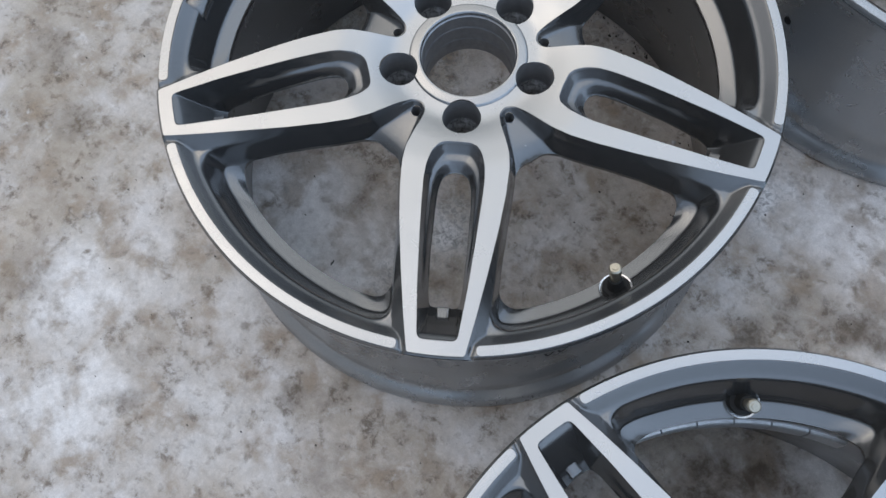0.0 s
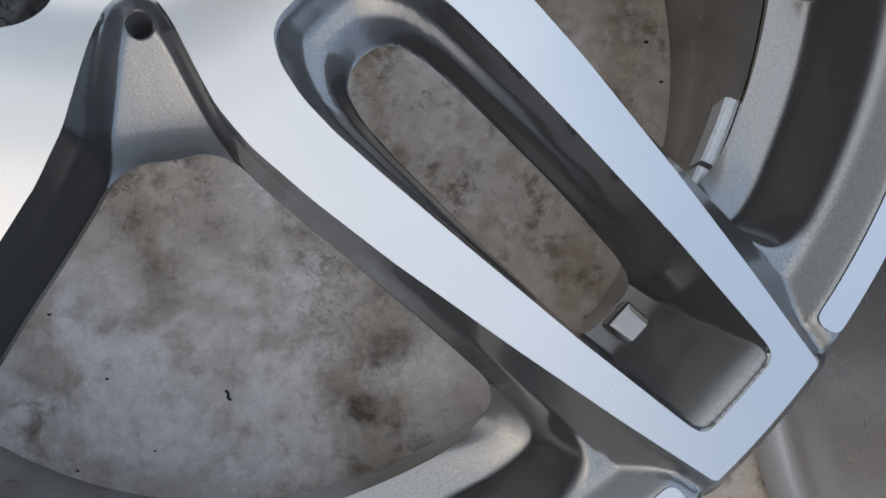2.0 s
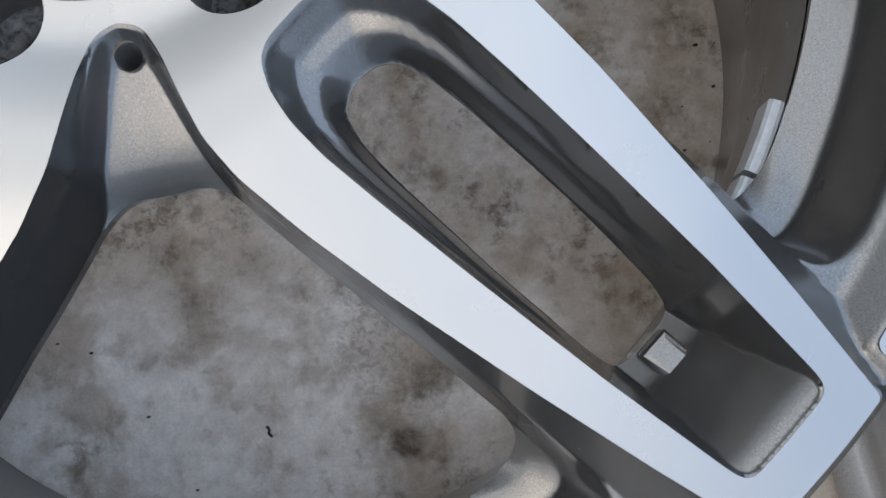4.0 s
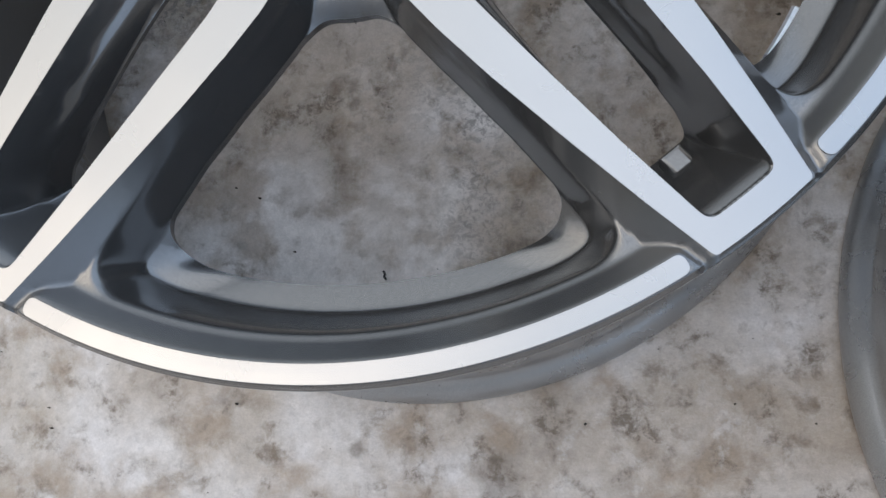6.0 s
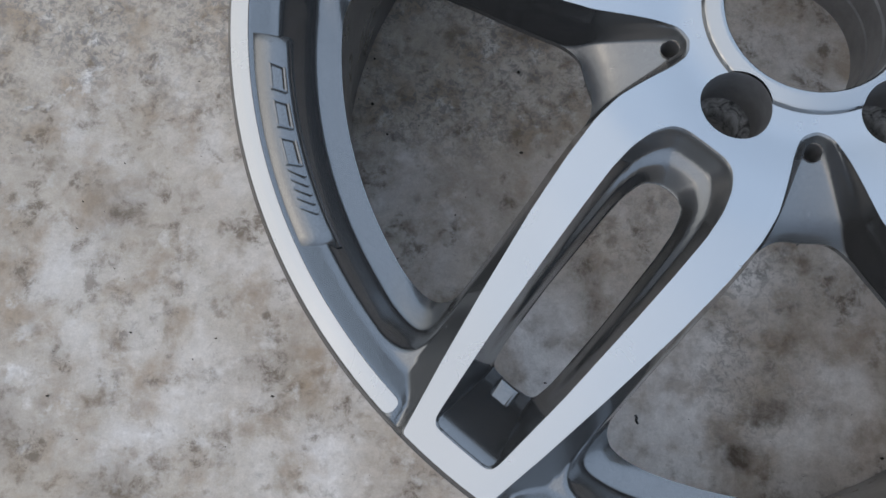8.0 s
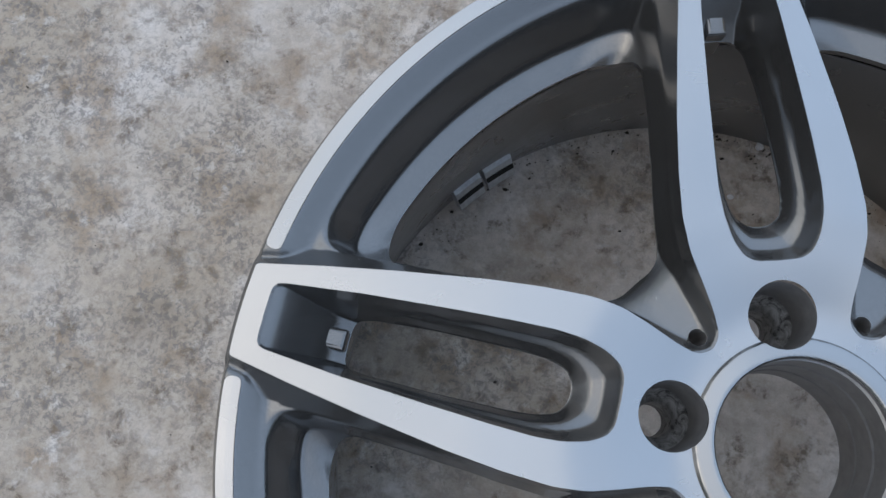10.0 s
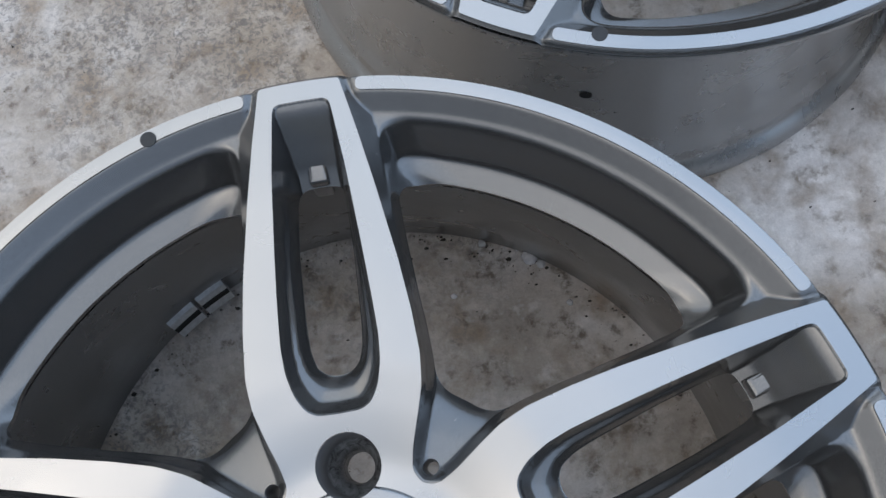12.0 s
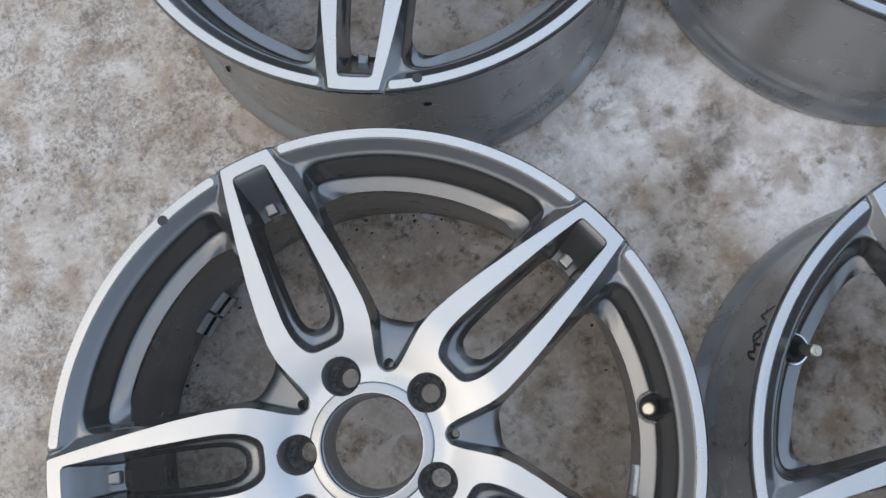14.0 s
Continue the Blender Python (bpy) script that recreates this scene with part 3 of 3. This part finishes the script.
def turned_strip():
    """The bright band on the rim between two spokes, centred on +x."""
    half, r0, r1, bm = radians(36 - 6.75), 0.2362, 0.2436, bmesh.new()
    mid_r, w = (r0 + r1) / 2, (r1 - r0) / 2
    rows, n, k = [], 96, 7
    round_a = w / mid_r * 0.95
    spans = [-half + round_a * (1 - math.cos(math.pi / 2 * i / k)) for i in range(k)]
    spans += [(-half + round_a) + (2 * half - 2 * round_a) * i / n for i in range(n + 1)]
    spans += [-s for s in spans[:k][::-1]]
    for t in spans:
        d = max(0.0, abs(t) - (half - round_a)) / round_a
        h = w * max(0.05, 1 - d ** 2.6) ** (1 / 2.6)
        row = []
        for q, dz in ((-1.0, -0.0005), (-0.96, 0.0), (0, 0.00005), (0.96, 0.0), (1.0, -0.0005)):
            r = mid_r + q * h
            row.append(bm.verts.new((r * math.cos(t), r * math.sin(t), 0.2107 + dz)))
        rows.append(row)
    for p, q in zip(rows, rows[1:]):
        for i in range(4):
            bm.faces.new((p[i], p[i + 1], q[i + 1], q[i]))
    me = bpy.data.meshes.new("turned_strip")
    bm.to_mesh(me)
    bm.free()
    return me


def turn(deg, at=(0, 0, 0)):
    return Matrix.Translation(at) @ Matrix.Rotation(radians(deg), 4, "Z")


def aimed(at, along):
    return Matrix.Translation(at) @ Vector(along).to_track_quat("Z", "Y").to_matrix().to_4x4()


SPOKE_ME, FACE_ME, HUB_ME = fifth()
STRIP_ME = turned_strip()
TAB_ME = tab_block()
INNER_ME = lathe("inner_barrel", [(0.2040, 0.1630), (0.2036, 0.157), (0.2050, 0.140), (0.2075, 0.100), (0.2125, 0.065), (0.2195, 0.034),
                                  (0.2222, 0.012), (0.2228, 0.001), (0.2238, 0.0)], 256)
BARREL_ME = lathe("rim_barrel", [(0.2238, 0.0), (0.2445, 0.0), (0.2460, 0.0015), (0.2462, 0.0045), (0.2452, 0.0072),
                                 (0.2425, 0.0110), (0.2380, 0.0165), (0.2350, 0.0190), (0.2338, 0.0220), (0.2333, 0.0270), (0.2322, 0.0310),
                                 (0.2290, 0.0360), (0.2255, 0.0480), (0.2235, 0.0700), (0.2228, 0.110), (0.2245, 0.145), (0.2275, 0.165),
                                 (0.2300, 0.180), (0.2315, 0.192), (0.2345, 0.1965), (0.2430, 0.1990), (0.2452, 0.2015), (0.2456, 0.2045), (0.2455, 0.2060)], 256)
BORE_ME = lathe("centre_bore", [(0.0377, 0.2028), (0.0374, 0.2016), (0.0375, 0.2008), (0.0384, 0.2002), (0.0384, 0.1986), (0.0373, 0.1978),
                                (0.0370, 0.1850), (0.0364, 0.1838), (0.0362, 0.1700), (0.0357, 0.1690), (0.0355, 0.1560), (0.0360, 0.1530)], 128, 25.0)
LUG_ME = lathe("lug_hole", [(LUG_R + 0.0001, 0.2016), (LUG_R - 0.0003, 0.2008), (LUG_R - 0.0006, 0.1820), (0.0138, 0.1770)], 48)
SEAT_ME = lathe("bolt_seat", [(0.0138, 0.1770), (0.0124, 0.1748), (0.0112, 0.1738), (0.0094, 0.1712), (0.0082, 0.1690), (0.0078, 0.1660), (0.0076, 0.1520)], 48)
PIN_ME = lathe("pin_hole", [(PIN_R + 0.0003, 0.1962), (PIN_R - 0.0002, 0.1945), (PIN_R - 0.0006, 0.1650)], 28)


def wheel(label, at, spoke_deg):
    """A wheel lying face up; one of its spokes points to spoke_deg."""
    ob = tagged(new("alloy_wheel"), label, "car wheel", "wheels on the snow")
    rim = part("rim_barrel", BARREL_ME, BARREL, ob, "grey painted rim barrel")
    # same paint as outside, its colour lowered to stand for shade
    part("inner_barrel", INNER_ME, INNER_SHADED, rim, "inside of the grey barrel, coloured darker for its shade")
    for k in range(5):
        sp = part("spoke", SPOKE_ME, PAINT, ob, "graphite grey twin spoke", turn(72 * k))
        part("turned_face", FACE_ME, BRIGHT, sp, "bright machined spoke face")
        part("slot_boss", TAB_ME, PAINT, sp)
        part("turned_strip", STRIP_ME, BRIGHT, rim, "bright machined rim band", turn(72 * k + 36))
        hole = part("lug_hole", LUG_ME, BORE, ob, "grey bare metal bolt hole", Matrix.Translation((LUG_AT * math.cos(radians(72 * k)), LUG_AT * math.sin(radians(72 * k)), 0)))
        part("bolt_seat", SEAT_ME, SEAT, hole, "dark scuffed conical bolt seat")
        part("pin_hole", PIN_ME, BORE, ob, "", Matrix.Translation((PIN_AT * math.cos(radians(72 * k + 36)), PIN_AT * math.sin(radians(72 * k + 36)), 0)))
    hub = part("hub_ring", HUB_ME, RING, ob, "bright machined hub ring")
    part("centre_bore", BORE_ME, BORE, hub, "grey centre bore")
    ob.matrix_basis = turn(spoke_deg, at)
    return ob


def valve(parent, deg):
    """A rubber snap-in valve with a metal cap in the rim's well."""
    out = Vector((math.cos(radians(deg)), math.sin(radians(deg)), 0))
    foot, way = out * 0.2150 + Vector((0, 0, 0.1725)), (out * -0.30 + Vector((0, 0, 1))).normalized()
    bm = bmesh.new()
    for a, r1, r2, h in ((0.0030, 0.0108, 0.0096, 0.0070), (0.0105, 0.0066, 0.0052, 0.012)):
        bmesh.ops.create_cone(bm, cap_ends=True, segments=28, radius1=r1, radius2=r2, depth=h, matrix=aimed(foot + way * a, way))
    stem = part("valve_stem", bm, RUBBER, parent, "black rubber valve stem")
    bm = bmesh.new()
    for a, r1, r2, h in ((0.0215, 0.0036, 0.0036, 0.010), (0.0275, 0.0048, 0.0048, 0.0055), (0.0308, 0.0048, 0.0038, 0.0012), (0.0316, 0.0024, 0.0022, 0.0010)):
        bmesh.ops.create_cone(bm, cap_ends=True, segments=28, radius1=r1, radius2=r2, depth=h, matrix=aimed(foot + way * a, way))
    part("valve_cap", bm, BRASS, stem, "pale nickel valve cap")
    me = lathe("washer", [(0.0108, 0.0), (0.0110, 0.0040), (0.0122, 0.0044), (0.0130, 0.0020), (0.0131, 0.0)], 48)
    part("washer", me, CHROME, stem, "", aimed(foot - way * 0.0005, way))


def weight(parent, r, deg, z, length, thick=0.0045, high=0.019, lean=0.0, mat=None, name="balance_weight", label="grey stick-on balance weight"):
    """One stick-on balance weight: a bevelled bar bent to the barrel."""
    bm = bmesh.new()
    half, n, rows = length / r / 2, 6, []
    prof = [(0, -1), (0.75, -1), (1, -0.85), (1, 0.85), (0.75, 1), (0, 1)]
    for i in range(n + 1):
        t = radians(deg) - half + 2 * half * i / n
        rows.append([bm.verts.new(((r - q * thick - lean * h * high / 2) * math.cos(t), (r - q * thick - lean * h * high / 2) * math.sin(t), z + h * high / 2 + lean * q * thick)) for q, h in prof])
    for p, q in zip(rows, rows[1:]):
        for i in range(len(prof)):
            bm.faces.new((p[i], p[(i + 1) % 6], q[(i + 1) % 6], q[i]))
    bm.faces.new(rows[0])
    bm.faces.new(rows[-1][::-1])
    bmesh.ops.recalc_face_normals(bm, faces=bm.faces)
    return part(name, bm, mat or ZINC, parent, label)


def disc(parent, name, at, way, r, mat, label):
    bm = bmesh.new()
    bmesh.ops.create_cone(bm, cap_ends=True, segments=32, radius1=r, radius2=r * 0.96, depth=0.0004, matrix=aimed(at, way))
    part(name, bm, mat, parent, label)


# ---- ground ----
def ground():
    """One sheet to the horizon, finely uneven where the wheels lie."""
    edges = [-400, -60, -12, -4, -2, -1.2] + [round(-0.9 + 0.02 * i, 3) for i in range(106)] + [1.6, 2.4, 4, 12, 60, 400]
    n, verts = len(edges), []
    for y in edges:
        for x in edges:
            h = 0.004 * noise.noise((x * 3.1, y * 3.1, 0)) + 0.003 * noise.noise((x * 9, y * 9, 5)) + 0.0015 * noise.noise((x * 24, y * 24, 9))
            verts.append((x, y, -0.0015 + 0.6 * h if abs(x) < 3 and abs(y) < 3 else -0.0015))
    faces = [(j * n + i, j * n + i + 1, (j + 1) * n + i + 1, (j + 1) * n + i) for j in range(n - 1) for i in range(n - 1)]
    me = mesh_from("ground", verts, faces)
    me.materials.append(SNOW)
    return tagged(new("ground", me), "trodden dirty snow and ice with brown mud patches", "ground", "", "structure")


ground()

# ---- the four wheels ----
main = wheel("graphite alloy wheel with five bright twin spokes on dirty snow", (0, 0, 0), 90)
below = wheel("machined-face grey alloy wheel with black ink scribbles on its barrel", (0.4643, -0.2330, 0), 167.8)
above = wheel("machined-face grey alloy wheel with small dark dots on rim and barrel", (0.2221, 0.4690, 0), 240.5)
far = wheel("grey alloy wheel with machined face lying beside the others on snow", (0.6845, 0.2857, 0), 60)

valve(main, -108)
valve(below, -36)


def emblem(parent, mid_deg):
    """A raised pad on the rim with a row of plain raised bars and frames."""
    half, bm, rows = 11.5, bmesh.new(), []
    prof = [(0.2352, 0.2070), (0.2346, 0.2085), (0.2228, 0.2003), (0.2217, 0.1992), (0.2211, 0.1960), (0.2215, 0.1870)]
    spans = [-half - 0.9, -half - 0.4, -half] + [-half + 2 * half * i / 24 for i in range(1, 24)] + [half, half + 0.4, half + 0.9]
    for k, a in enumerate(spans):
        t = radians(mid_deg + a)
        sink = (0.0045, 0.0016, 0.0)[min(k, len(spans) - 1 - k, 2)]
        rows.append([bm.verts.new((r * math.cos(t), r * math.sin(t), z - sink)) for r, z in prof])
    for p, q in zip(rows, rows[1:]):
        for i in range(len(prof) - 1):
            bm.faces.new((p[i], p[i + 1], q[i + 1], q[i])).smooth = True
    bmesh.ops.recalc_face_normals(bm, faces=bm.faces)
    pad = part("emblem_pad", bm, PAINT, parent, "raised grey pad with plain raised bars")

    def bar(a0, r0, a1, r1, wide=0.0011):
        p = [Vector((r * math.cos(radians(mid_deg + a)), r * math.sin(radians(mid_deg + a)), 0.2085 - (0.2346 - r) * 0.695)) for a, r in ((a0, r0), (a1, r1))]
        way = p[1] - p[0]
        over = Vector((0, 0, 1)).cross(way).normalized() * wide / 2
        up = Vector((0, 0, 0.0015))
        bm = bmesh.new()
        low = [bm.verts.new(v - up * 0.4) for v in (p[0] - over, p[1] - over, p[1] + over, p[0] + over)]
        high = [bm.verts.new(v + up) for v in (p[0] - over * 0.7, p[1] - over * 0.7, p[1] + over * 0.7, p[0] + over * 0.7)]
        bm.faces.new(high)
        for i in range(4):
            bm.faces.new((low[i], low[(i + 1) % 4], high[(i + 1) % 4], high[i]))
        bmesh.ops.recalc_face_normals(bm, faces=bm.faces)
        part("raised_bar", bm, PAINT, pad)

    lo, hi = 0.2234, 0.2292
    for k in range(5):
        bar(8.6 - 1.05 * k, lo, 7.6 - 1.05 * k, hi, 0.0009 if k else 0.0016)
    for c in (1.6, -2.6, -6.8):
        bar(c + 1.5, lo, c + 1.1, hi)
        bar(c - 1.3, lo, c - 1.7, hi)
        bar(c + 1.3, hi - 0.0003, c - 1.7, hi - 0.0003)
        bar(c + 1.5, lo + 0.0003, c - 1.3, lo + 0.0003)


def ink_line(parent, points, wide=0.0026, lift=0.0006):
    """A felt-pen stroke on the outside of the barrel, through (degrees, height) points."""
    outer = lambda z: np.interp(z, [0.036, 0.048, 0.070, 0.110, 0.145, 0.165, 0.180], [0.2290, 0.2255, 0.2235, 0.2228, 0.2245, 0.2275, 0.2300]) + lift
    bm, dense = bmesh.new(), []
    for (a0, z0), (a1, z1) in zip(points, points[1:]):
        dense += [(a0 + (a1 - a0) * i / 6, z0 + (z1 - z0) * i / 6) for i in range(6)]
    dense.append(points[-1])
    p = [Vector((outer(z) * math.cos(radians(a)), outer(z) * math.sin(radians(a)), z)) for a, z in dense]
    rows = []
    for i, v in enumerate(p):
        way = (p[min(i + 1, len(p) - 1)] - p[max(i - 1, 0)]).normalized()
        out = Vector((v.x, v.y, 0)).normalized()
        side = way.cross(out).normalized() * wide / 2 * (0.75 if i in (0, len(p) - 1) else 1)
        rows.append([bm.verts.new(v - side), bm.verts.new(v + out * 0.0002), bm.verts.new(v + side)])
    for a, b in zip(rows, rows[1:]):
        for i in range(2):
            bm.faces.new((a[i], a[i + 1], b[i + 1], b[i]))
    bmesh.ops.recalc_face_normals(bm, faces=bm.faces)
    part("ink_stroke", bm, INK, parent, "black felt-pen stroke")


emblem(main, 108)
for deg in (118.3, 124.7):
    weight(main, 0.2200, deg - 90, 0.034, 0.0215, 0.0080, 0.019, -0.40)
    weight(main, 0.2200, deg - 90, 0.0352, 0.0213, 0.0086, 0.0034, -0.40, RUBBER, "weight_seam", "black line along the balance weight")
for deg in (-33.4, -40.5):
    weight(main, 0.2048, deg - 90, 0.1530, 0.0235, 0.0045, 0.013)
for k in range(6):
    weight(below, 0.2055, -36 - 21 + 7.6 * k + 2, 0.1420, 0.0262)
disc(main, "dark_dot", (0.2387 * math.cos(radians(18.7)), 0.2387 * math.sin(radians(18.7)), 0.2110), (0, 0, 1), 0.0041, STICKER, "dark round dot")
disc(above, "dark_dot", (0.2367 * math.cos(radians(12.3)), 0.2367 * math.sin(radians(12.3)), 0.2110), (0, 0, 1), 0.0041, STICKER, "dark round dot")
t = radians(-106.4 - 240.5)
disc(above, "dark_dot", (0.2236 * math.cos(t), 0.2236 * math.sin(t), 0.113), (math.cos(t), math.sin(t), 0), 0.0040, RUBBER, "dark round dot")
t = radians(194.5 - 240.5)
disc(above, "dark_dot", (0.2323 * math.cos(t), 0.2323 * math.sin(t), 0.032), (math.cos(t), math.sin(t), 0.3), 0.0034, RUBBER, "dark round dot")
# a crossed mark and a scribble on the neighbour's barrel, another scribble on the main wheel
b0 = 152.0 - 167.8
ink_line(below, [(b0 - 1.6, 0.142), (b0 + 0.6, 0.121)])
ink_line(below, [(b0 + 2.2, 0.137), (b0 - 2.4, 0.128)])
b1 = 127.5 - 167.8
ink_line(below, [(b1 - 7.0, 0.104), (b1 - 5.0, 0.076), (b1 - 3.2, 0.098)])
ink_line(below, [(b1 - 5.2, 0.090), (b1 - 6.6, 0.082)])
ink_line(below, [(b1 - 1.8, 0.106), (b1 + 0.2, 0.082), (b1 + 2.0, 0.092), (b1 + 0.6, 0.104), (b1 - 1.4, 0.094)])
ink_line(below, [(b1 + 3.0, 0.112), (b1 + 2.6, 0.096), (b1 + 4.6, 0.104), (b1 + 4.4, 0.086), (b1 + 6.0, 0.098), (b1 + 6.4, 0.110)])
b2 = -30.0 - 90
ink_line(main, [(b2 - 2.6, 0.086), (b2 - 1.6, 0.074), (b2 - 0.4, 0.086), (b2 - 1.8, 0.090)], 0.0022)
ink_line(main, [(b2 + 0.4, 0.086), (b2 + 1.2, 0.074), (b2 + 2.4, 0.082), (b2 + 1.0, 0.088)], 0.0022)


# ---- on the ground ----
def twig():
    bm = bmesh.new()
    pts = [(-0.0322, -0.1670), (-0.0312, -0.1688), (-0.0319, -0.1702), (-0.0306, -0.1722)]
    for (x0, y0), (x1, y1) in zip(pts, pts[1:]):
        d = Vector((x1 - x0, y1 - y0, 0.0002))
        bmesh.ops.create_cone(bm, cap_ends=True, segments=7, radius1=0.0008, radius2=0.0006, depth=d.length * 1.1,
                              matrix=aimed(((x0 + x1) / 2, (y0 + y1) / 2, 0.0006), d))
    me = bpy.data.meshes.new("twig")
    bm.to_mesh(me)
    bm.free()
    me.materials.append(INK)
    tagged(new("twig", me), "tiny black twig lying on the snow", "twig")


def lump(x, y, r, squash=0.6, seed=0):
    bm = bmesh.new()
    bmesh.ops.create_icosphere(bm, subdivisions=3, radius=r)
    for v in bm.verts:
        v.co *= 1 + 0.35 * noise.noise(v.co * (1.1 / r) + Vector((seed, 0, 0))) + 0.15 * noise.noise(v.co * (3 / r))
        v.co.z *= squash
        v.co += Vector((x, y, r * squash * 0.55))
    for f in bm.faces:
        f.smooth = True
    me = bpy.data.meshes.new("ice_lump")
    bm.to_mesh(me)
    bm.free()
    me.materials.append(ICE)
    tagged(new("ice_lump", me), "small white lump of frozen snow", "ice", "ice lumps")


def grit():
    """Loose dark specks strewn over the snow."""
    rng, verts, faces = random.Random(7), [], []
    for k in range(1150):
        x, y = rng.uniform(-0.65, 0.95), rng.uniform(-0.6, 0.9)
        r = 0.0003 + 0.0011 * rng.random() ** 4
        if k >= 900:    # washed together along the foot of the wheel's barrel
            a, d = rng.gauss(1.25, 0.75), 0.221 - 0.018 * rng.random() ** 2
            x, y, r = d * math.cos(a), d * math.sin(a), 0.0004 + 0.0022 * rng.random() ** 4
        ang, n0 = rng.uniform(0, 6.28), len(verts)
        for i in range(5):
            t = ang + i * 6.283 / 5
            q = r * rng.uniform(0.6, 1.3)
            verts.append((x + q * math.cos(t), y + q * math.sin(t) * 0.7, -0.0012))
        verts.append((x, y, 0.0012 + r * 0.6))
        faces += [(n0 + i, n0 + (i + 1) % 5, n0 + 5) for i in range(5)]
    me = mesh_from("grit", verts, faces, False)
    me.materials.append(GRIT)
    tagged(new("grit", me), "dark specks of grit strewn on the snow", "grit", "", "stuff")


twig()
grit()
for i, (x, y, r) in enumerate([(0.118, 0.187, 0.0055), (0.112, 0.197, 0.0038), (0.125, 0.181, 0.003), (0.086, 0.203, 0.0028), (0.140, 0.150, 0.0022), (0.060, 0.168, 0.002)]):
    lump(x, y, r, 0.65, i * 3.1)
